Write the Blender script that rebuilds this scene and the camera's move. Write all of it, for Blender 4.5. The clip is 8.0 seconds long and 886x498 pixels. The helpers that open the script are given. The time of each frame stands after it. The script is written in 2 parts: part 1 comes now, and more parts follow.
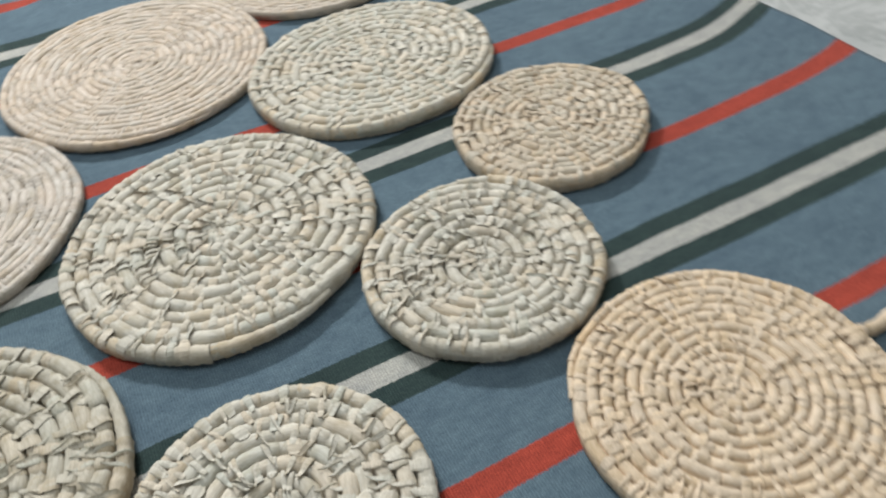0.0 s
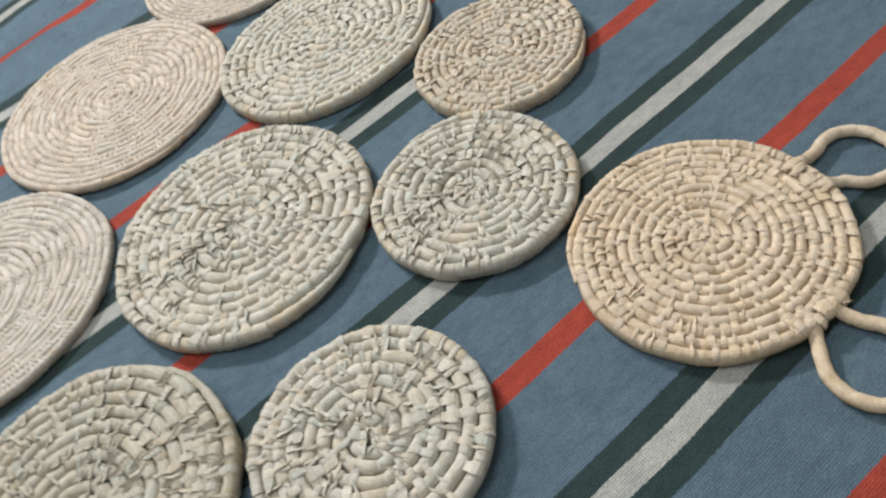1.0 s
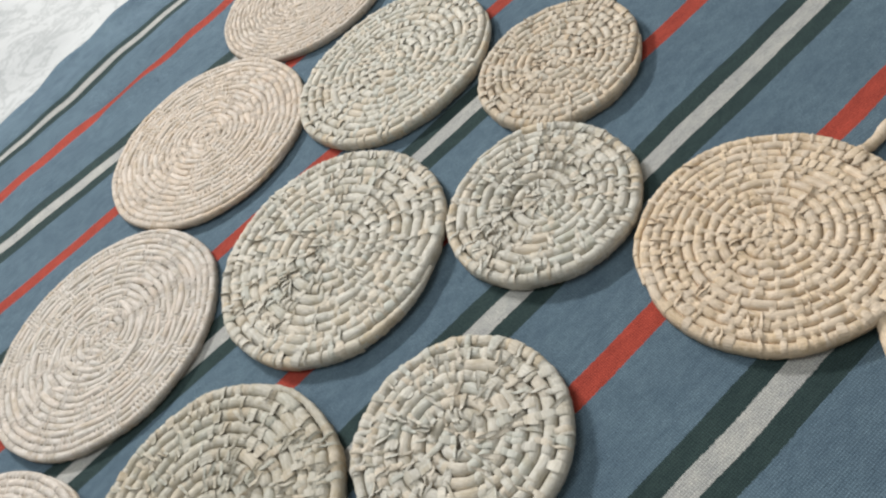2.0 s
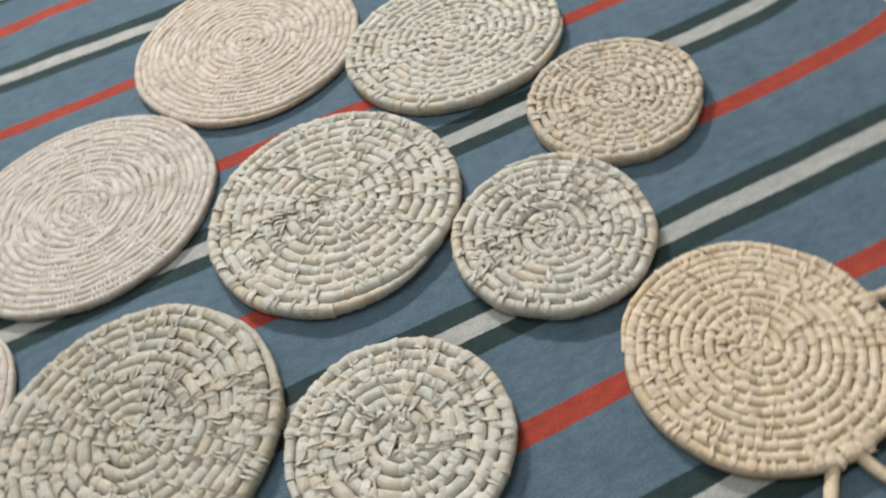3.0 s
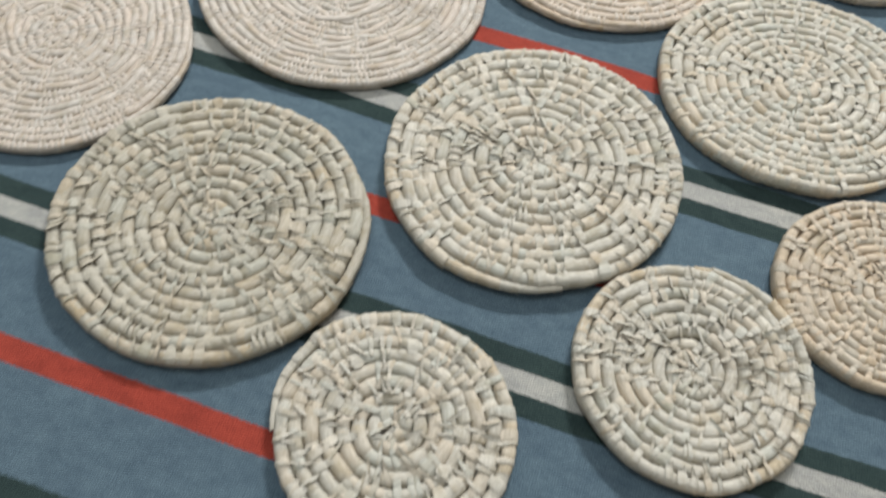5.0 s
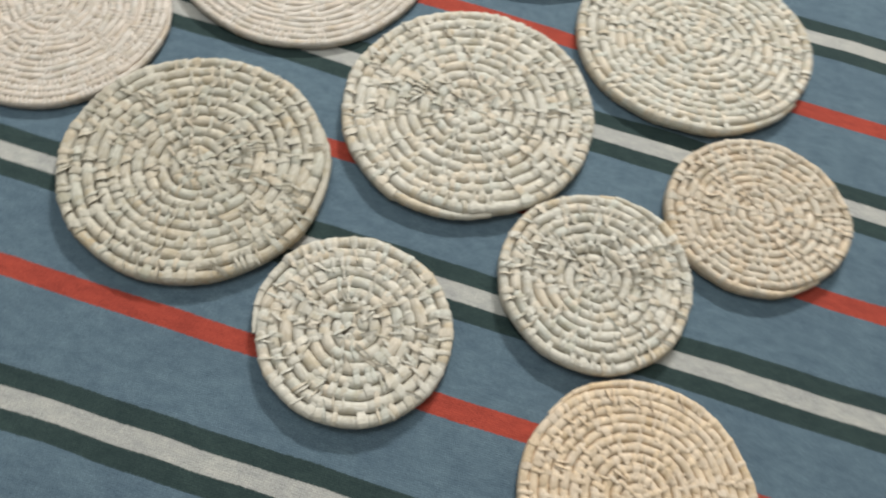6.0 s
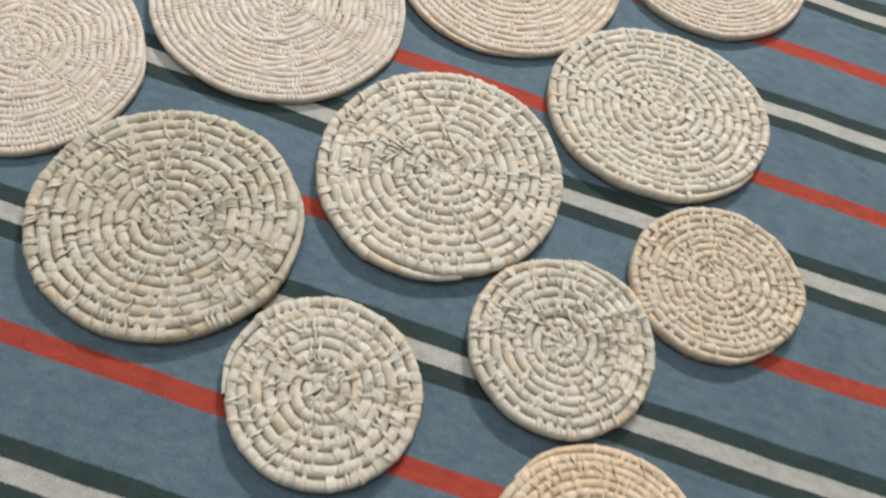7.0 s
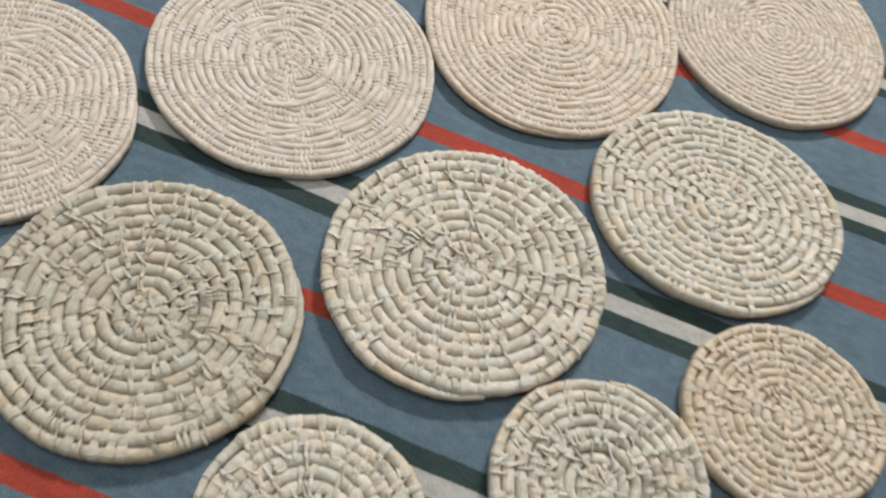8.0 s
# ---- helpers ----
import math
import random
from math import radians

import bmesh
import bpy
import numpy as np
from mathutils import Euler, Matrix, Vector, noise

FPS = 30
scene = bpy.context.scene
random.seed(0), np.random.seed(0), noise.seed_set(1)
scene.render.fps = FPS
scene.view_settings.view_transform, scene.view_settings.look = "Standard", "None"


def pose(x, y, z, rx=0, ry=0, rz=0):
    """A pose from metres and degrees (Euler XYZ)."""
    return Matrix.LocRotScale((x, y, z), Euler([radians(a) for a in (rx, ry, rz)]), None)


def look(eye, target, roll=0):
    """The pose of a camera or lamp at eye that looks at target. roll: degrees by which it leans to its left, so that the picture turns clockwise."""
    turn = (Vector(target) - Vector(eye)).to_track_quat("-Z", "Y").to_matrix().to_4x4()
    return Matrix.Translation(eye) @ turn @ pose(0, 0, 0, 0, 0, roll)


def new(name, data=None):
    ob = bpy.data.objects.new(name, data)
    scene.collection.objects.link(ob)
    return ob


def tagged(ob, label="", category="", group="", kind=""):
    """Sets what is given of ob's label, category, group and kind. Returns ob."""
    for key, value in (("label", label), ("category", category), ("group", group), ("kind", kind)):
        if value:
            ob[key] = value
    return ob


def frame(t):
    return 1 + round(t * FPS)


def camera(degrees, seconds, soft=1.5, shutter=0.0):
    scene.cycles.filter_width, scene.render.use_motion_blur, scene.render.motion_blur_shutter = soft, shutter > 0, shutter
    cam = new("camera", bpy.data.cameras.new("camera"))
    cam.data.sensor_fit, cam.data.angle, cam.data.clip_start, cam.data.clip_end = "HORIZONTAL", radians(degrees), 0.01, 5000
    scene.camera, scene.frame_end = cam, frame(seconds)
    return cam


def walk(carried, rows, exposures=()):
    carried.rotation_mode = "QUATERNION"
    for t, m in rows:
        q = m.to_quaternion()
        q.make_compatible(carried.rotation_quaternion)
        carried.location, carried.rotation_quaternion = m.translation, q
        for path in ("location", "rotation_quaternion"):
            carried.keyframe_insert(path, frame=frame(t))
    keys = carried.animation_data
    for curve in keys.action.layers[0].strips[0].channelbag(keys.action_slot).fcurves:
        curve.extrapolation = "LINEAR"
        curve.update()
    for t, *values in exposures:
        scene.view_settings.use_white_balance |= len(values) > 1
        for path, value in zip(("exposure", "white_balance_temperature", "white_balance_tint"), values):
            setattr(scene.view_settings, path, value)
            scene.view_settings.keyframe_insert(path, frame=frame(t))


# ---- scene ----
cam = camera(60.1, 8.0, soft=2.25, shutter=0.6)
PATH = [
    (0, (0.367, 0.3381, 0.4486), (0.0159, 1.6944, -0.9787), -5.73),
    (0.2, (0.3698, 0.3259, 0.4669), (0.075, 1.669, -0.9854), -7.82),
    (0.5, (0.3713, 0.3091, 0.4809), (0.0832, 1.6137, -1.0073), -11.36),
    (0.7, (0.3658, 0.2898, 0.485), (0.0635, 1.556, -1.0333), -16.24),
    (1, (0.3712, 0.2783, 0.5135), (0.041, 1.5159, -1.0225), -21.43),
    (1.2, (0.372, 0.2697, 0.5318), (0.0229, 1.5058, -1.0012), -23.90),
    (1.5, (0.3793, 0.2694, 0.5507), (-0.1002, 1.5085, -0.9443), -30.13),
    (1.7, (0.3846, 0.269, 0.5601), (-0.1562, 1.5035, -0.9176), -32.67),
    (2, (0.3948, 0.268, 0.5563), (-0.1547, 1.49, -0.9285), -32.69),
    (2.2, (0.3984, 0.2718, 0.5545), (-0.1455, 1.4838, -0.9405), -30.15),
    (3.3, (0.3622, 0.3293, 0.5947), (-0.1276, 1.4089, -1.0161), -6.66),
    (3.5, (0.3547, 0.3454, 0.5957), (-0.1497, 1.4115, -1.0196), -2.47),
    (3.7, (0.3433, 0.3618, 0.5917), (-0.2025, 1.391, -1.034), 0.61),
    (4, (0.3295, 0.3789, 0.5811), (-0.2461, 1.3468, -1.0718), 3.24),
    (4.2, (0.3183, 0.3984, 0.5742), (-0.3092, 1.3284, -1.0815), 4.89),
    (4.5, (0.3006, 0.4441, 0.5786), (-0.404, 1.2572, -1.1074), 7.72),
    (4.7, (0.3039, 0.4631, 0.5767), (-0.4256, 1.1285, -1.1626), 8.12),
    (5.8, (0.3726, 0.4428, 0.6857), (-0.2007, 0.9301, -1.1674), 8.84),
    (6, (0.3833, 0.4396, 0.7051), (-0.1481, 0.9699, -1.1486), 10.85),
    (6.2, (0.3872, 0.4329, 0.7148), (-0.1242, 1.0045, -1.1322), 12.54),
    (6.5, (0.3901, 0.4273, 0.7212), (-0.1073, 1.0267, -1.1209), 14.44),
    (6.7, (0.3732, 0.4328, 0.7399), (-0.1167, 1.0689, -1.0919), 17.40),
    (7, (0.3396, 0.4433, 0.7305), (-0.1534, 1.0958, -1.0946), 19.71),
    (7.2, (0.3206, 0.4586, 0.7171), (-0.18, 1.1162, -1.1042), 19.91),
    (7.5, (0.2973, 0.4808, 0.6935), (-0.2531, 1.157, -1.1064), 19.13),
    (7.7, (0.2802, 0.4855, 0.6833), (-0.2818, 1.1624, -1.1128), 19.51),
    (8, (0.2566, 0.4967, 0.648), (-0.3385, 1.1814, -1.1344), 19.34),
]
walk(cam, [(t, look(eye, target, roll)) for t, eye, target, roll in PATH],
     exposures=[(0.0, 0.13, 6220, 6), (2.0, 0.12, 6250, 8), (3.5, 0.11, 6250, 7), (4.5, 0.05, 6250, 7), (6.0, 0.19, 6400, 6), (6.5, 0.24, 6520, 9), (7.0, 0.15, 6520, 9), (8.0, 0.03, 6480, 9)])

# ---- light ----
# A closed room with unseen pale walls, lit by two lamps out of view.
world = bpy.data.worlds.new("room_air")
scene.world = world
world.use_nodes = True
world.node_tree.nodes["Background"].inputs[0].default_value = (0.80, 0.90, 1.0, 1)
world.node_tree.nodes["Background"].inputs[1].default_value = 0.02


def area_lamp(name, eye, target, size_x, size_y, watts, colour):
    data = bpy.data.lights.new(name, "AREA")
    data.shape, data.size, data.size_y = "RECTANGLE", size_x, size_y
    data.energy, data.color = watts, colour
    ob = new(name, data)
    ob.matrix_world = look(eye, target)
    return ob


# Unseen key light, high on the far side where the mats' shadows point back.
area_lamp("key_lamp", (-1.50, 2.82, 2.12), (0.15, 0.75, 0.0), 0.7, 0.16, 105.0, (1.0, 0.97, 0.95))
# Added overhead fill in place of the room's weak bounced light.
area_lamp("fill_lamp", (-0.4, 0.6, 2.52), (-0.4, 0.6, 0.0), 0.8, 0.8, 20.0, (0.93, 0.97, 1.0))


# ---- materials ----
def nodes_of(name, rough=0.85):
    mat = bpy.data.materials.new(name)
    mat.use_nodes = True
    tree = mat.node_tree
    bsdf = tree.nodes["Principled BSDF"]
    bsdf.inputs["Roughness"].default_value = rough
    bsdf.inputs["Specular IOR Level"].default_value = 0.25
    return mat, tree, bsdf


def node(tree, kind, settings=(), **inputs):
    n = tree.nodes.new(kind)
    for key, value in settings:
        setattr(n, key, value)
    for key, value in inputs.items():
        n.inputs[key.replace("_", " ")].default_value = value
    return n


def maths(tree, op, a, b):
    n = tree.nodes.new("ShaderNodeMath")
    n.operation = op
    for k, v in enumerate((a, b)):
        if isinstance(v, (int, float)):
            n.inputs[k].default_value = v
        else:
            tree.links.new(v, n.inputs[k])
    return n.outputs[0]


def ramp(tree, fac, stops, mode="LINEAR"):
    n = tree.nodes.new("ShaderNodeValToRGB")
    n.color_ramp.interpolation = mode
    el = n.color_ramp.elements
    while len(el) > 1:
        el.remove(el[-1])
    el[0].position, el[0].color = stops[0][0], (*stops[0][1], 1)
    for p, c in stops[1:]:
        e = el.new(p)
        e.color = (*c, 1)
    tree.links.new(fac, n.inputs[0])
    return n.outputs[0]


def mix(tree, kind, fac, a, b):
    n = tree.nodes.new("ShaderNodeMix")
    n.data_type, n.blend_type = "RGBA", kind
    for k, v in ((0, fac), (6, a), (7, b)):
        if isinstance(v, (int, float)):
            n.inputs[k].default_value = v
        elif isinstance(v, tuple):
            n.inputs[k].default_value = (*v, 1)
        else:
            tree.links.new(v, n.inputs[k])
    return n.outputs[2]


def bump(tree, bsdf, height, strength, distance):
    n = node(tree, "ShaderNodeBump", Strength=strength, Distance=distance)
    tree.links.new(height, n.inputs["Height"])
    tree.links.new(n.outputs[0], bsdf.inputs["Normal"])


def straw(name, base, green, tan, island=False):
    """Dried palm leaf: each piece has its own tint between base, green and tan, with fine fibres along its length."""
    mat, tree, bsdf = nodes_of(name, 0.72)
    bsdf.inputs["Specular IOR Level"].default_value = 0.22
    if island:
        pick = node(tree, "ShaderNodeNewGeometry").outputs["Random Per Island"]
    else:
        pick = node(tree, "ShaderNodeObjectInfo").outputs["Random"]
    tint = ramp(tree, pick, [(0.0, green), (0.25, base), (0.62, base), (0.86, tan), (1.0, tuple(min(1, c * 1.12) for c in base))])
    co = node(tree, "ShaderNodeTexCoord").outputs["Object"]
    squash = node(tree, "ShaderNodeMapping", Scale=(1.0, 0.16, 1.0))
    tree.links.new(co, squash.inputs[0])
    fibre = node(tree, "ShaderNodeTexNoise", Scale=900.0, Detail=3.0, Roughness=0.6)
    tree.links.new(squash.outputs[0], fibre.inputs["Vector"])
    shift = tree.nodes.new("ShaderNodeVectorMath")
    shift.operation = "ADD"
    tree.links.new(co, shift.inputs[0])
    tree.links.new(pick, shift.inputs[1])
    stain = node(tree, "ShaderNodeTexNoise", Scale=70.0, Detail=2.0)
    tree.links.new(shift.outputs[0], stain.inputs["Vector"])
    dark = ramp(tree, fibre.outputs["Fac"], [(0.30, (0.80, 0.78, 0.74)), (0.62, (1.05, 1.05, 1.05))])
    spot = ramp(tree, stain.outputs["Fac"], [(0.30, (0.82, 0.78, 0.70)), (0.55, (1.0, 1.0, 1.0)), (0.75, (1.08, 1.07, 1.05))])
    colour = mix(tree, "MULTIPLY", 1.0, mix(tree, "MULTIPLY", 1.0, tint, dark), spot)
    tree.links.new(colour, bsdf.inputs["Base Color"])
    bump(tree, bsdf, fibre.outputs["Fac"], 0.35, 0.0006)
    return mat


# Where the stripes lie across the cloth, in metres: pale ones with dark borders and red ones by turns. As woven they are 11 cm apart.
STRIPES = (-0.747, 0.133, 0.244, 0.353, 0.463, 0.574, 0.680, 0.783, 0.884, 0.990, 1.121, 1.189, 1.216, 1.243, 1.72)
WOVEN = (-0.88, 0.0, 0.11, 0.22, 0.33, 0.44, 0.55, 0.66, 0.77, 0.88, 0.99, 1.064, 1.10, 1.136, 1.32)


def cloth_material():
    mat, tree, bsdf = nodes_of("striped_cotton", 0.95)
    bsdf.inputs["Specular IOR Level"].default_value = 0.1
    bsdf.inputs["Sheen Weight"].default_value = 0.04
    uv = node(tree, "ShaderNodeUVMap", [("uv_map", "weave")]).outputs[0]
    part_uv = node(tree, "ShaderNodeSeparateXYZ")
    tree.links.new(uv, part_uv.inputs[0])
    slow = node(tree, "ShaderNodeTexNoise", Scale=9.0, Detail=1.0)
    quick = node(tree, "ShaderNodeTexNoise", Scale=420.0, Detail=1.0)
    for n in (slow, quick):
        tree.links.new(uv, n.inputs["Vector"])
    v = maths(tree, "ADD", part_uv.outputs[1], maths(tree, "MULTIPLY", maths(tree, "SUBTRACT", slow.outputs["Fac"], 0.5), 0.007))
    v = maths(tree, "ADD", v, maths(tree, "MULTIPLY", maths(tree, "SUBTRACT", quick.outputs["Fac"], 0.5), 0.0022))
    blue, dark, pale, red = (0.114, 0.164, 0.204), (0.036, 0.057, 0.055), (0.43, 0.42, 0.39), (0.36, 0.062, 0.042)
    off = maths(tree, "PINGPONG", v, 0.11)
    colour = mix(tree, "MIX", maths(tree, "LESS_THAN", off, 0.0268), blue, dark)
    colour = mix(tree, "MIX", maths(tree, "LESS_THAN", off, 0.0092), colour, pale)
    colour = mix(tree, "MIX", maths(tree, "GREATER_THAN", off, 0.11 - 0.0102), colour, red)
    # Plain weave: two sets of threads, and flecks of lighter and darker yarn.
    rows = []
    for axis, mm in (("X", 2.0), ("Y", 2.0)):
        w = node(tree, "ShaderNodeTexWave", [("bands_direction", axis)], Scale=0.314 / (mm / 1000), Distortion=1.2, Detail=1.0, Detail_Scale=1.5)
        tree.links.new(uv, w.inputs["Vector"])
        rows.append(w.outputs["Fac"])
    weave = maths(tree, "MULTIPLY", rows[0], rows[1])
    fleck = node(tree, "ShaderNodeTexNoise", Scale=650.0, Detail=3.0, Roughness=0.7)
    worn = node(tree, "ShaderNodeTexNoise", Scale=14.0, Detail=5.0, Roughness=0.65)
    for n in (fleck, worn):
        tree.links.new(uv, n.inputs["Vector"])
    colour = mix(tree, "MULTIPLY", 1.0, colour, ramp(tree, weave, [(0.0, (0.74, 0.74, 0.74)), (0.5, (1.10, 1.10, 1.10))]))
    colour = mix(tree, "MULTIPLY", 1.0, colour, ramp(tree, fleck.outputs["Fac"], [(0.3, (0.64, 0.64, 0.66)), (0.7, (1.40, 1.40, 1.38))]))
    colour = mix(tree, "MULTIPLY", 1.0, colour, ramp(tree, worn.outputs["Fac"], [(0.3, (0.88, 0.88, 0.90)), (0.7, (1.10, 1.09, 1.07))]))
    slub = node(tree, "ShaderNodeTexNoise", Scale=110.0, Detail=4.0, Roughness=0.75)
    stretch = node(tree, "ShaderNodeMapping", Scale=(0.45, 1.0, 1.0))
    tree.links.new(uv, stretch.inputs[0])
    tree.links.new(stretch.outputs[0], slub.inputs["Vector"])
    colour = mix(tree, "MULTIPLY", 1.0, colour, ramp(tree, slub.outputs["Fac"], [(0.3, (0.80, 0.82, 0.84)), (0.5, (1.0, 1.0, 1.0)), (0.72, (1.20, 1.18, 1.15))]))
    tree.links.new(colour, bsdf.inputs["Base Color"])
    bump(tree, bsdf, maths(tree, "ADD", weave, maths(tree, "ADD", fleck.outputs["Fac"], slub.outputs["Fac"])), 0.5, 0.0008)
    return mat


def marble_material():
    mat, tree, bsdf = nodes_of("pale_marble", 0.28)
    bsdf.inputs["Specular IOR Level"].default_value = 0.5
    co = node(tree, "ShaderNodeTexCoord").outputs["Object"]
    cloud = node(tree, "ShaderNodeTexNoise", Scale=5.0, Detail=8.0, Roughness=0.62, Distortion=0.8)
    vein = node(tree, "ShaderNodeTexNoise", Scale=9.0, Detail=10.0, Roughness=0.7, Distortion=1.6)
    for n in (cloud, vein):
        tree.links.new(co, n.inputs["Vector"])
    base = ramp(tree, cloud.outputs["Fac"], [(0.3, (0.38, 0.385, 0.38)), (0.5, (0.47, 0.47, 0.46)), (0.72, (0.53, 0.53, 0.52))])
    line = ramp(tree, vein.outputs["Fac"], [(0.44, (1, 1, 1)), (0.49, (0.72, 0.73, 0.73)), (0.54, (1, 1, 1))])
    tree.links.new(mix(tree, "MULTIPLY", 1.0, base, line), bsdf.inputs["Base Color"])
    return mat


def plaster_material():
    mat, tree, bsdf = nodes_of("grey_plaster", 0.9)
    co = node(tree, "ShaderNodeTexCoord").outputs["Object"]
    n = node(tree, "ShaderNodeTexNoise", Scale=3.0, Detail=6.0)
    tree.links.new(co, n.inputs["Vector"])
    tree.links.new(ramp(tree, n.outputs["Fac"], [(0.3, (0.47, 0.47, 0.45)), (0.7, (0.54, 0.54, 0.52))]), bsdf.inputs["Base Color"])
    bump(tree, bsdf, n.outputs["Fac"], 0.2, 0.004)
    return mat


GREY = ((0.612, 0.566, 0.490), (0.575, 0.557, 0.490), (0.640, 0.550, 0.440))
SAND = ((0.63, 0.54, 0.437), (0.59, 0.525, 0.437), (0.65, 0.52, 0.39))
GOLD = ((0.715, 0.575, 0.435), (0.69, 0.565, 0.44), (0.735, 0.57, 0.40))
ROSE = ((0.625, 0.535, 0.457), (0.595, 0.525, 0.457), (0.64, 0.525, 0.425))
BONE = ((0.635, 0.562, 0.497), (0.605, 0.552, 0.497), (0.64, 0.543, 0.465))
MOSS = tuple(tuple(a * f for a, f in zip(c, (0.88, 0.87, 0.84))) for c in GREY)
TINTS = {"grey": GREY, "moss": MOSS, "sand": SAND, "gold": GOLD, "rose": ROSE, "bone": BONE}
COOL = (0.99, 1.005, 1.015)
PALER = {k: [tuple(min(c * f * 0.945, 0.85) for c, f in zip(t, COOL)) for t in v] for k, v in TINTS.items()}
DULLER = {k: [tuple(c * f * 0.945 for c, f in zip(t, COOL)) for t in v] for k, v in TINTS.items()}
STRIP = {k: straw(k + "_leaf_strip", *v) for k, v in PALER.items()}
STRAW = {k: straw(k + "_palm_leaf", *v) for k, v in DULLER.items()}
RIM = {k: straw(k + "_rim_leaf", *[tuple(a * f * 0.92 for a, f in zip(c, COOL)) for c in (v[0], v[2], tuple(x * f for x, f in zip(v[2], (1.0, 0.96, 0.88))))]) for k, v in TINTS.items()}
STITCH = {k: straw(k + "_stitching", *v, island=True) for k, v in DULLER.items()}
CLOTH, MARBLE, PLASTER = cloth_material(), marble_material(), plaster_material()


# ---- building blocks ----
def mesh_of(name, verts, faces, material, smooth=True):
    me = bpy.data.meshes.new(name)
    me.from_pydata(verts, [], faces)
    me.materials.append(material)
    if smooth:
        me.polygons.foreach_set("use_smooth", [True] * len(me.polygons))
    me.update()
    return me


def part(name, data, parent, label=""):
    ob = new(name, data)
    ob.parent = parent
    return tagged(ob, label)


def box(name, lo, hi, material, label, category):
    x, y, z = zip(lo, hi)
    verts = [(a, b, c) for c in z for b in y for a in x]
    faces = [(0, 2, 3, 1), (4, 5, 7, 6), (0, 1, 5, 4), (2, 6, 7, 3), (0, 4, 6, 2), (1, 3, 7, 5)]
    return tagged(new(name, mesh_of(name, verts, faces, material, False)), label, category, kind="structure")


# ---- the room ----
X0, X1, Y0, Y1, TOP = -2.6, 2.4, -1.6, 3.3, 2.7
box("floor", (X0, Y0, -0.1), (X1, Y1, 0.0), MARBLE, "pale grey-white veined marble floor", "floor")
box("ceiling", (X0, Y0, TOP), (X1, Y1, TOP + 0.1), PLASTER, "plain pale grey plaster ceiling", "ceiling")
box("wall_north", (X0, Y1, 0.0), (X1, Y1 + 0.12, TOP), PLASTER, "plain pale grey plaster wall", "wall")
box("wall_south", (X0, Y0 - 0.12, 0.0), (X1, Y0, TOP), PLASTER, "plain pale grey plaster wall", "wall")
box("wall_west", (X0 - 0.12, Y0, 0.0), (X0, Y1, TOP), PLASTER, "plain pale grey plaster wall", "wall")
box("wall_east", (X1, Y0, 0.0), (X1 + 0.12, Y1, TOP), PLASTER, "plain pale grey plaster wall", "wall")

# ---- the cloth ----
TURNED = radians(38.2)
CU, SU = math.cos(TURNED), math.sin(TURNED)
LIFT = 0.0014


def far_edge(u):
    return 1.330 + 0.22 * (min(max(u, -0.2), 1.0) - 0.40) + 0.006 * noise.noise((u * 14.0, 0.4, 0.0)) + 0.006 * math.sin(u * 52.0 + 4.2)


def end_edge(v):
    return 1.158 - 0.075 * (v - 0.52) + 0.003 * math.sin(v * 17.0)


def cloth_height(u, v):
    z = LIFT + 0.0005 * noise.noise((u * 6.0, v * 9.0, 0.3)) + 0.0003 * noise.noise((u * 19.0, v * 23.0, 4.0))
    slack = min(max((v - 1.02) / 0.2, 0.0), 1.0)
    z += slack * (0.004 + 0.006 * noise.noise((u * 5.0, v * 14.0, 9.0)))
    loose = min(max((u - 0.98) / 0.12, 0.0), 1.0)
    return max(z + loose * 0.002 * (1 + noise.noise((u * 9.0, v * 12.0, 2.0))), 0.0008)


def woven(u, v):
    """The stripe position at a place on the cloth: drawn askew and puckered where the far part lies slack."""
    slack = min(max((v - 0.96) / 0.12, 0.0), 1.0)
    v -= float(np.interp(v, (0.94, 1.0, 1.12, 1.22), (0.0, -0.04, 0.045, 0.13))) * (min(max(u, 0.1), 0.75) - 0.42)
    v -= slack * 0.007 * noise.noise((u * 13.0, v * 5.0, 6.0))
    w = float(np.interp(v, STRIPES, WOVEN))
    off = w - 0.99
    if abs(off) < 0.035:
        # A tuck swallows part of the red stripe.
        tight = 1.7 * math.exp(-(((u - 0.475) / 0.05) ** 2)) + 0.7 * min(max((u - 0.42) / 0.06, 0.0), 1.0) - 0.25
        w = 0.99 + off * (1 + tight * (1 - (off / 0.035) ** 2))
    return w


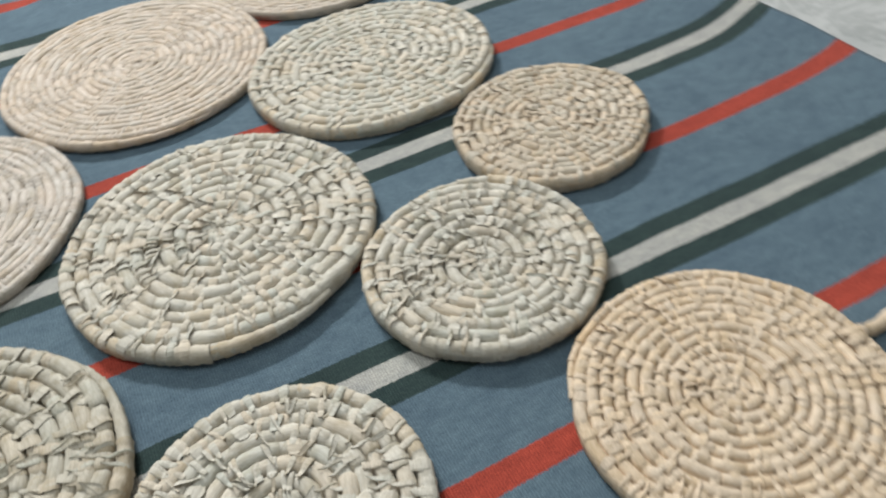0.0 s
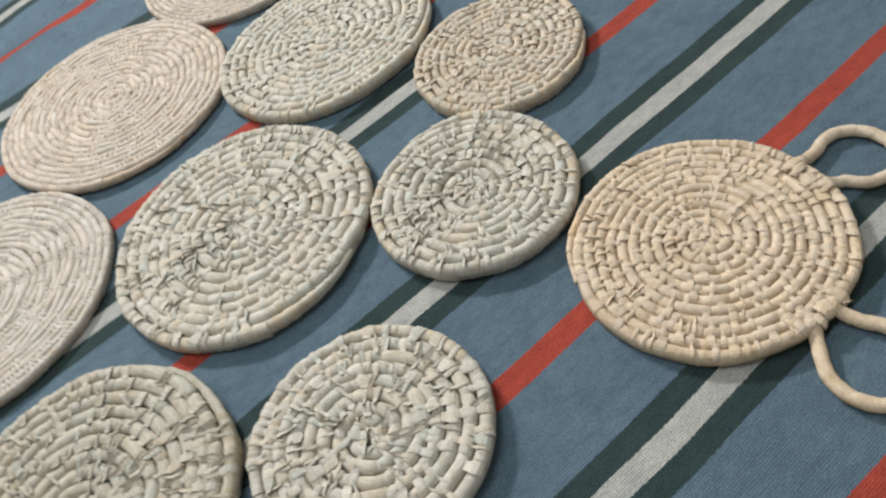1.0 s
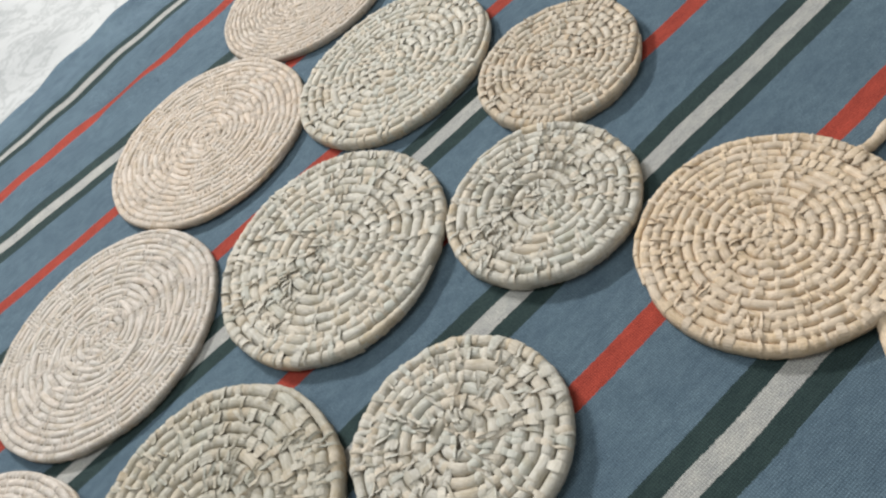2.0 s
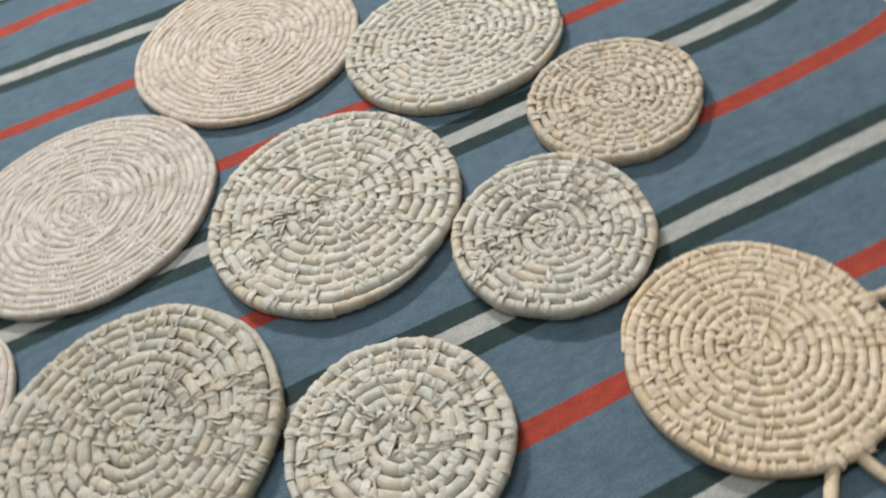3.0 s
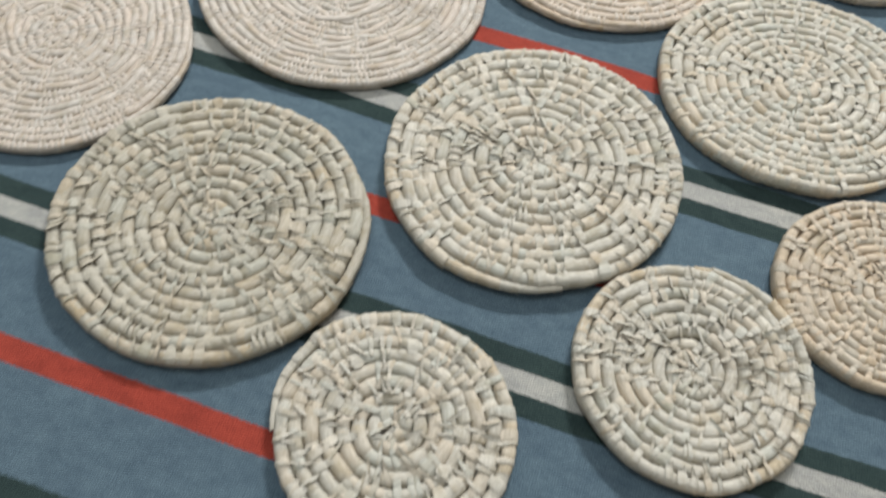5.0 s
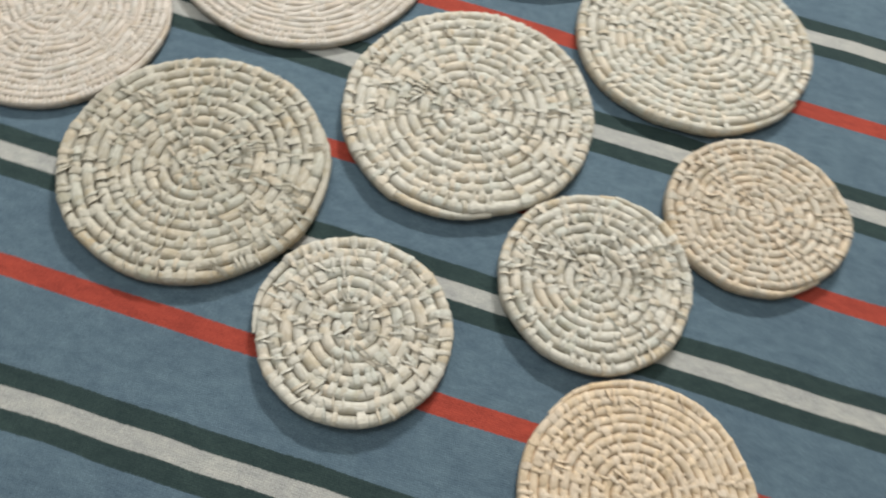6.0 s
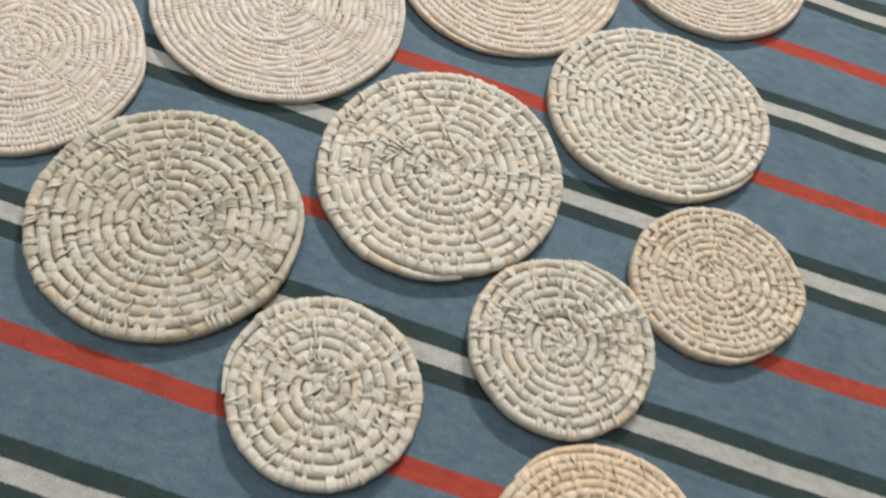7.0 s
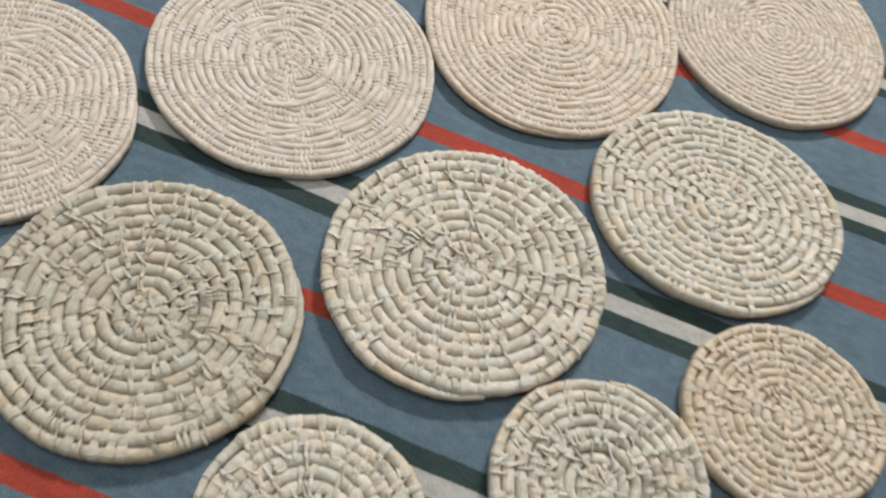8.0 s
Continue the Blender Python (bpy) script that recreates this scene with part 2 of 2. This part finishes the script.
def striped_cloth():
    nu, nv = 270, 310
    verts, uvs, faces = [], [], []
    for j in range(nv + 1):
        for i in range(nu + 1):
            a, b = i / nu, j / nv
            v = -0.70 + b * 2.03
            u = -0.62 + a * (end_edge(v) + 0.62)
            v = -0.70 + b * (far_edge(u) + 0.70)
            verts.append((u * CU - v * SU, u * SU + v * CU, cloth_height(u, v)))
            bend = max(0.0, (u - 1.02) / 0.11) ** 2 * min(max((v - 0.38) / 0.2, 0.0), 1.0)
            uvs.append((u, woven(u, v - 0.020 * bend)))
    row = nu + 1
    for j in range(nv):
        for i in range(nu):
            k = j * row + i
            faces.append((k, k + 1, k + row + 1, k + row))
    # The hem: the border turned down to the floor.
    rim = [i for i in range(row)] + [j * row + nu for j in range(1, nv + 1)]
    rim += [nv * row + i for i in range(nu - 1, -1, -1)] + [j * row for j in range(nv - 1, 0, -1)]
    start = len(verts)
    for k in rim:
        verts.append((verts[k][0], verts[k][1], 0.0004))
        uvs.append(uvs[k])
    for n in range(len(rim)):
        m = (n + 1) % len(rim)
        faces.append((rim[m], rim[n], start + n, start + m))
    me = mesh_of("striped_cloth", verts, faces, CLOTH)
    layer = me.uv_layers.new(name="weave")
    where = np.array(uvs)[[loop.vertex_index for loop in me.loops]]
    layer.data.foreach_set("uv", where.ravel())
    return tagged(new("striped_cloth", me), "slate-blue woven cotton cloth with red, black and cream stripes", "cloth")


striped_cloth()

# ---- coiled mats ----
SLEEVES, TIES = {}, {}


def sleeve(tint, pitch, height, ring, length, variant):
    """One wrapped stretch of a coil: a bent, slightly uneven tube, open underneath and drawn in at both ends; variants from 3 on are the bound rim, with overlapping turns of leaf."""
    key = (tint, pitch, height, ring, length, variant)
    if key in SLEEVES:
        return SLEEVES[key]
    r = (ring + 0.5) * pitch
    dice = random.Random(hash((ring, length, variant)) % 1000)
    wide, high = pitch * 0.5, height * 0.5
    span = min(length / r, 2.2)
    verts, faces, across = [], [], 9
    if variant < 3:
        steps = [(-1.0, 0.80), (-0.90, 0.92), (-0.55, 0.99), (0.0, 1.02), (0.55, 0.99), (0.90, 0.92), (1.0, 0.80)]
    else:
        # The rim: two to four slanting turns, each lapping over the one before.
        turns, steps = dice.choice((1.7, 2.3, 3.1)), []
        for k in range(13):
            steps.append((-1.02 + 2.04 * k / 12, 0.985))
    lean = [dice.uniform(-0.08, 0.08) if variant < 3 else 0.0 for _ in steps]
    shift, slant = dice.random(), dice.uniform(0.15, 0.45)
    for k, (s, fat) in enumerate(steps):
        a = s * span * 0.5
        for c in range(across):
            t = radians(-50 + 280 * c / (across - 1))
            f = fat * (1 + dice.uniform(-0.03, 0.03))
            if variant >= 3:
                lap = (s * 0.5 * turns + slant * math.sin(t) + shift) % 1.0
                f *= 1.0 - 0.13 * lap
            x = wide * f * math.copysign(abs(math.cos(t)) ** 0.68, math.cos(t)) + lean[k] * wide
            z = high * f * math.copysign(abs(math.sin(t)) ** 0.66, math.sin(t))
            rad = max(r + x, 0.0006)
            verts.append((rad * math.cos(a) - r, rad * math.sin(a), z))
    for k in range(len(steps) - 1):
        for c in range(across - 1):
            n = k * across + c
            faces.append((n, n + 1, n + across + 1, n + across))
    SLEEVES[key] = mesh_of("coil_segment", verts, faces, (RIM if variant >= 3 else STRAW)[tint])
    return SLEEVES[key]


def tie_shape(pitch, height, dice, fine=False, frayed=False):
    """A stitch: a flat leaf strip folded over one coil, across the gap and on to the next coil inwards, with curled edges."""
    high = height * 0.5
    wide = pitch * (dice.uniform(0.21, 0.41) if not fine else dice.uniform(0.16, 0.25))
    skew = dice.uniform(-0.20, 0.20) * pitch
    flare, tail = dice.uniform(0.75, 1.2), dice.uniform(0.2, 1.0)
    reach = dice.choice((0.66, 0.72, 0.80, 0.95)) + dice.uniform(-0.05, 0.05)
    line = [(0.52, 0.30, 0.8), (0.43, 0.72, 0.9), (0.22, 0.96, flare), (-0.08, 1.02, flare), (-0.34, 0.96, 1.0), (-0.50, 0.89, 0.85), (-0.5 - (reach - 0.5) * 0.4, 0.88 + 0.3 * (reach - 0.6), 0.9), (-reach, 0.86 + 0.45 * (reach - 0.6), tail)]
    if fine:
        line = [(x, z * 0.97, w) for x, z, w in line]
    curl = [0.0, 0.0]
    if not fine:
        curl[dice.randrange(2)] = dice.choice((0.0, 0.0002, 0.0005, 0.0010)) * (1.7 if frayed else 1.0)
    if frayed:
        wide *= 0.46
        skew = dice.uniform(-0.5, 0.5) * pitch
        tip, far = dice.uniform(1.05, 1.5), dice.uniform(0.85, 1.25)
        line = line[:6] + [(-0.5 - (far - 0.5) * 0.45, 0.96, 0.7), (-far, tip, 0.05)]
    verts, faces = [], []
    sink = 0.0011 if not fine else 0.0006
    for n, (x, z, w) in enumerate(line):
        y, half = skew * (-x / 1.2), wide * w
        top = z * high + (0.0003 if not fine else 0.0001)
        up = 1.0 if 1 < n < len(line) - 1 else 0.3
        for side, drop in ((-1.0, sink - curl[0] * up * 1.5), (-0.72, 0.0002 - curl[0] * up * 0.6), (0.0, -0.0001 + dice.uniform(-0.0002, 0.0001)), (0.72, 0.0002 - curl[1] * up * 0.6), (1.0, sink - curl[1] * up * 1.5)):
            verts.append((x * pitch, y + side * half, top - drop))
    for n in range(len(line) - 1):
        a = n * 5
        faces += [(a + c, a + c + 1, a + 6 + c, a + 5 + c) for c in range(4)]
    return verts, faces


def tie(tint, pitch, height, variant):
    key = (tint, pitch, height, variant)
    if key not in TIES:
        TIES[key] = mesh_of("stitch", *tie_shape(pitch, height, random.Random(variant * 31 + 5), False, variant >= 10), STRIP[tint], False)
    return TIES[key]


def coiled_mat(name, label, place, radius, pitch, length, height, tint, fine=False, spokes=False, oval=(0.0, 0.0), dip=(0.0, 0.05), turn=0.0, seed=1, ragged=0.25, full=0.90):
    """A round mat sewn from one spiral coil of wrapped palm leaf. oval: how far and in which direction it is out of round. dip: how deep and wide its middle sinks."""
    dice = random.Random(seed)
    mat = tagged(new(name), label, "mat", "coiled mats on the cloth")
    mat.location = (*place, LIFT + 0.0005)
    phase, wob = dice.uniform(0, 6.28), dice.uniform(0, 6.28)

    def shape(r, t):
        grow = 1 + oval[0] * math.cos(2 * (t + turn - radians(oval[1]))) + (0.004 * math.sin(3 * t + phase) + 0.016 * noise.noise((2.6 * math.cos(t), 2.6 * math.sin(t), seed * 3.7))) * r / radius + 0.003 * math.sin(9 * t + wob)
        z = height * 0.5 - dip[0] * math.exp(-((r / dip[1]) ** 2)) + 0.0010 * math.sin(2 * t + wob) * r / radius
        r *= grow
        if fine:
            # Rows that bow in and out together, as they were pulled tight.
            r += pitch * 0.30 * noise.noise((7.0 * math.cos(t), 7.0 * math.sin(t), r / pitch * 0.3 + seed)) * min(1.0, r / (pitch * 4)) * min(1.0, max(0.0, (radius - r) / (pitch * 4) - 0.3))
        return r, max(z, height * 0.22)

    rings = round(radius / pitch - 0.85)
    pitch = radius / (rings + 0.85)
    start, end = 0.5, 2 * math.pi * (rings + 0.86)

    def close_up(t):
        return min(1.0, (end - t) / 0.9)

    def path(t):
        """The coil keeps to a ring for most of a turn, then steps out to the next one."""
        n = math.floor(t / (2 * math.pi))
        run_in = 1 - (0.5 if fine else 0.62) * min(n / max(rings - 1, 1), 1.0) ** 2
        f = min(max((t / (2 * math.pi) - n - 1 + run_in) / run_in, 0.0), 1.0)
        f = f + (f * f * (3 - 2 * f) - f) * (1 - run_in)
        return pitch * (0.35 + n + f) - pitch * 0.5 * (1 - close_up(t)) ** 2

    # The core: the bundle inside, one continuous spiral.
    steps, fill = int((end - start) / 0.16), 0.58 if fine else 0.40
    verts, faces = [], []
    for k in range(steps + 1):
        t = start + (end - start) * k / steps
        r, z = shape(path(t), t)
        close = (0.95 if fine else full) * (0.25 + 0.75 * close_up(t))
        for across, up in ((1.04, -0.5), (1.04, fill), (0.6, 0.9), (-0.6, 0.9), (-1.04, fill), (-1.04, -0.5)):
            x = r + pitch * 0.5 * close * across
            verts.append((x * math.cos(t + turn), x * math.sin(t + turn), z + height * 0.5 * close * up))
        if k:
            n = (k - 1) * 6
            faces += [(n + c, n + (c + 1) % 6, n + 6 + (c + 1) % 6, n + 6 + c) for c in range(6)]
    part("core", mesh_of("core", verts, faces, STRAW[tint]), mat)
    # The start of the spiral: a small folded knot with splayed strip ends.
    verts, faces, top = [], [], shape(0.0, 0.0)[1] + height * 0.34
    # On the fine mats it is a broad fan of folded strips.
    fan, ridges, spread = (44, 11, 2.0) if fine else (14, 3, 1.0)
    for k in range(6):
        for c in range(fan):
            a, w = 2 * math.pi * c / fan, (1.25, 1.05, 0.8, 0.55, 0.3, 0.05)[k]
            ridge = (0.0013 if fine else 0.0009) * math.sin(a * ridges + w * (2 if fine else 5) + phase)
            out = pitch * w * spread * (1 + (0.18 * math.sin(a * 4 + phase) if fine else 0.0))
            verts.append((out * math.cos(a), out * math.sin(a), top - height * (0.30 if fine else 0.42) * w * w + ridge * min(w * 2, 1.0)))
            if k:
                faces.append(((k - 1) * fan + c, (k - 1) * fan + (c + 1) % fan, k * fan + (c + 1) % fan, k * fan + c))
    faces.append(tuple(5 * fan + c for c in range(fan)))
    part("knot", mesh_of("knot", verts, faces, (RIM if fine else STRAW)[tint]), mat)
    for k in range(7):
        a = turn + k * 2 * math.pi / 7 + dice.uniform(-0.3, 0.3)
        knot = part("stitch", tie(tint, pitch, height, dice.randrange(10)), mat)
        z = shape(0.0, 0.0)[1] - 0.0012 + dice.uniform(-0.0006, 0.0010)
        knot.matrix_basis = Matrix.Translation((pitch * 0.95 * math.cos(a), pitch * 0.95 * math.sin(a), z)) @ Matrix.Rotation(a, 4, "Z") @ Matrix.Diagonal((0.95, dice.uniform(0.7, 1.1), 1.0, 1.0))
    # The wrapped stretches, and the stitches at their joints.
    t, loose_v, loose_f = start, [], []
    while t < end - 0.02:
        r0 = max(path(t), pitch * 0.4)
        rim = t > end - 2 * math.pi
        run = length * dice.choice((0.5, 0.7, 0.9, 1.1, 1.5) if not rim else (0.7, 0.9, 1.2))
        run = min(run, r0 * 1.5)
        step = run / r0
        if spokes and not rim:
            count = 8
            while 2 * math.pi * r0 / count > length * 1.45:
                count *= 2
            step = max((math.floor(t * count / (2 * math.pi) + 0.5) + 1) * 2 * math.pi / count + dice.uniform(-0.28, 0.28) * 2 * math.pi / count - t, 0.4 * length / r0)
            run = min(step * r0, r0 * 1.5)
            step = run / r0
        mid = t + step / 2
        (ra, _), (rb, _), (r, z) = shape(path(mid - 0.02), mid - 0.02), shape(path(mid + 0.02), mid + 0.02), shape(path(mid), mid)
        ring = max(int(path(mid) / pitch), 0)
        seg = part("coil_segment", sleeve(tint, pitch, height, ring, round(run * 0.985, 4) if ring < 3 else round(run * 0.985, 3), dice.randrange(3) + (3 if rim else 0)), mat)
        grow = (1.0 + dice.uniform(-1, 1) * (0.045 if rim else 0.10 if fine else 0.05)) * (0.45 + 0.55 * close_up(mid))
        seg.matrix_basis = Matrix.Translation((r * math.cos(mid + turn), r * math.sin(mid + turn), z + dice.uniform(-1, 1) * (0.0002 if rim else 0.0006))) @ Matrix.Rotation(mid + turn - math.atan2(rb - ra, 0.04 * r), 4, "Z") @ Matrix.Rotation(dice.uniform(-1, 1) * (0.012 if rim else 0.05), 4, "X") @ Matrix.Diagonal((grow * r / path(mid), r / path(mid), grow, 1.0))
        t += step
        if t > start + 2.0 and t < end - 0.8:
            count = dice.choice((1, 1, 2)) if not fine else dice.choice((2, 2, 3, 3)) + (round(2.4 * r0 / radius) if spokes else 0)
            for q in range(count):
                tq = t - (q - 1) * (pitch * 0.60 if fine else pitch * 0.78) / r0
                r, z = shape(path(tq), tq)
                here = Matrix.Translation((r * math.cos(tq + turn), r * math.sin(tq + turn), z)) @ Matrix.Rotation(tq + turn + dice.uniform(-1, 1) * (0.10 + 0.3 * ragged), 4, "Z")
                if fine:
                    v, f = tie_shape(pitch, height, dice, True)
                    base = len(loose_v)
                    loose_v += [tuple(here @ Vector(p)) for p in v]
                    loose_f += [tuple(base + i for i in face) for face in f]
                else:
                    if dice.random() < ragged * 0.7:
                        tip = here @ Matrix.Translation((0, dice.uniform(-0.5, 0.5) * pitch, 0)) @ Matrix.Rotation(dice.uniform(-0.5, 0.5), 4, "Z")
                        part("stitch", tie(tint, pitch, height, dice.randrange(10, 18)), mat).matrix_basis = tip
                    part("stitch", tie(tint, pitch, height, dice.randrange(10) if dice.random() > ragged * (1.35 - 0.6 * r0 / radius) else dice.randrange(10, 18)), mat).matrix_basis = here @ Matrix.Diagonal((1.0, dice.uniform(0.8, 1.2) * (0.9 if ragged < 0.1 else 1.0), 1.0, 1.0))
    if fine:
        tagged(part("stitching", mesh_of("stitching", loose_v, loose_f, STITCH[tint], False), mat), kind="stuff")
    return mat


def handle(mat, centre, mean, thick, opening, feet, seed):
    """A ring handle: a leaf-wrapped cord bent round, with both ends sewn on to the rim."""
    dice = random.Random(seed)
    line = [Vector(feet[0])]
    for k in range(97):
        a = radians(opening[0] + (opening[1] - opening[0]) * k / 96)
        rad = mean * (1 + 0.02 * math.sin(2 * a + seed) + 0.025 * noise.noise((a * 2.0, seed, 0.0)))
        line.append(Vector((centre[0] + rad * math.cos(a), centre[1] + rad * math.sin(a))))
    line.append(Vector(feet[1]))
    # Spread points evenly along the cord and ease the bends at its feet.
    far = [0.0]
    for p, q in zip(line, line[1:]):
        far.append(far[-1] + (q - p).length)
    n, across = 150, 12
    where = np.linspace(0.0, far[-1], n + 1)
    xs, ys = np.interp(where, far, [p.x for p in line]), np.interp(where, far, [p.y for p in line])
    for _ in range(10):
        xs[1:-1] = (xs[:-2] + xs[1:-1] * 2 + xs[2:]) / 4
        ys[1:-1] = (ys[:-2] + ys[1:-1] * 2 + ys[2:]) / 4
    dx, dy = np.gradient(xs), np.gradient(ys)
    verts, faces = [], []
    for k in range(n + 1):
        size = math.hypot(dx[k], dy[k])
        nx, ny = dy[k] / size, -dx[k] / size
        end = min(k, n - k) / 14.0
        rise = 0.0062 * max(0.0, 1 - end) ** 2
        for c in range(across):
            b = 2 * math.pi * c / across
            # Each turn of the wrapping strip overlaps the one before it along a slanting edge.
            wrap = (k / 12.5 + 0.30 * math.sin(b) + 0.3 * noise.noise((k * 0.05, seed, 3.0))) % 1.0
            fat = thick * (1.05 - 0.12 * wrap) * (1 + dice.uniform(-0.015, 0.015))
            verts.append((xs[k] + nx * fat * math.cos(b), ys[k] + ny * fat * math.cos(b), thick * 1.05 + rise + fat * math.sin(b)))
        if k:
            m = (k - 1) * across
            faces += [(m + c, m + (c + 1) % across, m + across + (c + 1) % across, m + across + c) for c in range(across)]
    faces += [tuple(range(across))[::-1], tuple(n * across + c for c in range(across))]
    return part("handle", mesh_of("handle", verts, faces, STRAW["gold"]), mat, "ring handle wrapped in pale golden palm leaf")


coiled_mat("coiled_mat", "large pale grey-green palm-leaf mat with chunky stitched coils", (0.0704, 0.7513), 0.1297, 0.0118, 0.023, 0.0172, "grey", oval=(0.0361, 59.2), turn=0.4, seed=11, ragged=0.45)
coiled_mat("coiled_mat", "large grey-green palm-leaf mat with ragged stitches and sunken middle", (-0.0251, 0.4831), 0.1294, 0.0121, 0.024, 0.0175, "moss", dip=(0.0055, 0.06), oval=(0.0300, 65.2), turn=2.1, seed=12, ragged=0.5)
coiled_mat("coiled_mat", "grey-green palm-leaf mat with narrow stitched coils, touching pinkish mats", (0.1358, 1.0175), 0.1243, 0.0106, 0.023, 0.0165, "grey", oval=(0.0874, 46.3), turn=1.2, seed=13, ragged=0.08)
coiled_mat("coiled_mat", "small grey-green palm-leaf mat with dented dark middle", (0.2933, 0.7438), 0.0947, 0.0113, 0.022, 0.0180, "grey", dip=(0.006, 0.045), oval=(0.0176, 32.3), turn=3.3, seed=14, ragged=0.5)
coiled_mat("coiled_mat", "small cream and grey palm-leaf mat with ragged spiral middle", (0.2038, 0.5221), 0.0925, 0.0112, 0.021, 0.0172, "grey", dip=(0.0035, 0.04), oval=(0.0197, 27.2), turn=5.0, seed=15, ragged=0.45)
coiled_mat("coiled_mat", "small sand-coloured palm-leaf mat with tight stitched coils", (0.3314, 0.9300), 0.0923, 0.0092, 0.019, 0.0170, "sand", oval=(0.0554, 54.2), turn=0.9, seed=16, ragged=0.15)
golden = coiled_mat("coiled_mat", "golden straw palm-leaf mat with two ring handles", (0.4739, 0.6462), 0.1070, 0.0091, 0.018, 0.0152, "gold", oval=(0.0182, 26.2), turn=4.2, seed=17, ragged=0.12, full=0.96)
coiled_mat("coiled_mat", "wide flat bone-coloured mat of fine long palm-leaf coils", (-0.2104, 0.7153), 0.1409, 0.0079, 0.034, 0.0115, "bone", True, True, oval=(0.0323, 40.1), turn=2.8, seed=18)
coiled_mat("coiled_mat", "wide flat pinkish-tan mat of fine palm-leaf coils", (-0.1303, 0.9960), 0.1446, 0.0085, 0.027, 0.0120, "rose", True, oval=(0.0000, 0.0), turn=0.2, seed=19)
coiled_mat("coiled_mat", "flat pinkish mat of finely dotted palm-leaf coils", (-0.2818, 0.4468), 0.1276, 0.0080, 0.027, 0.0115, "bone", True, True, oval=(0.0000, 0.0), turn=1.9, seed=20)
coiled_mat("coiled_mat", "flat peach-tan mat with very fine dotted coils", (-0.0129, 1.2450), 0.1343, 0.0071, 0.017, 0.0120, "rose", True, oval=(0.0000, 0.0), turn=3.9, seed=21)

handle(golden, (0.1322, 0.0619), 0.0288, 0.0050, (-124, 150), ((0.098, 0.036), (0.087, 0.061)), 3)
handle(golden, (0.0794, -0.1194), 0.0310, 0.0052, (-194, 78), ((0.0515, -0.086), (0.0675, -0.0765)), 4)


def lashing(mat, angle, reach, seed):
    """Strips sewn over the rim where a handle joins it."""
    dice = random.Random(seed)
    for k in range(4):
        a = radians(angle) + dice.uniform(-0.09, 0.09)
        r = reach + dice.uniform(-0.016, -0.006)
        ob = part("stitch", tie("gold", 0.0126, 0.0172, dice.randrange(10)), mat)
        ob.matrix_basis = Matrix.Translation((r * math.cos(a), r * math.sin(a), 0.0074 + dice.uniform(0.0, 0.0010))) @ Matrix.Rotation(a + dice.uniform(-0.45, 0.45), 4, "Z")


for spot, reach in ((35, 0.108), (20, 0.110), (-48, 0.108), (-63, 0.108)):
    lashing(golden, spot, reach, 50 + spot)


def loose_end(mat, place, facing, variant, tint, pitch=0.0112):
    """A leaf strip that has worked loose at the rim and sticks out."""
    ob = part("loose_strip", tie(tint, pitch, 0.0172, variant), mat, "loose pale leaf strip at the rim")
    ob.matrix_basis = Matrix.Translation((*place, 0.006)) @ Matrix.Rotation(radians(facing + 180), 4, "Z") @ Matrix.Diagonal((1.0, 0.8, 1.0, 1.0))


loose_end(golden, (0.068, -0.074), 4, 12, "gold")
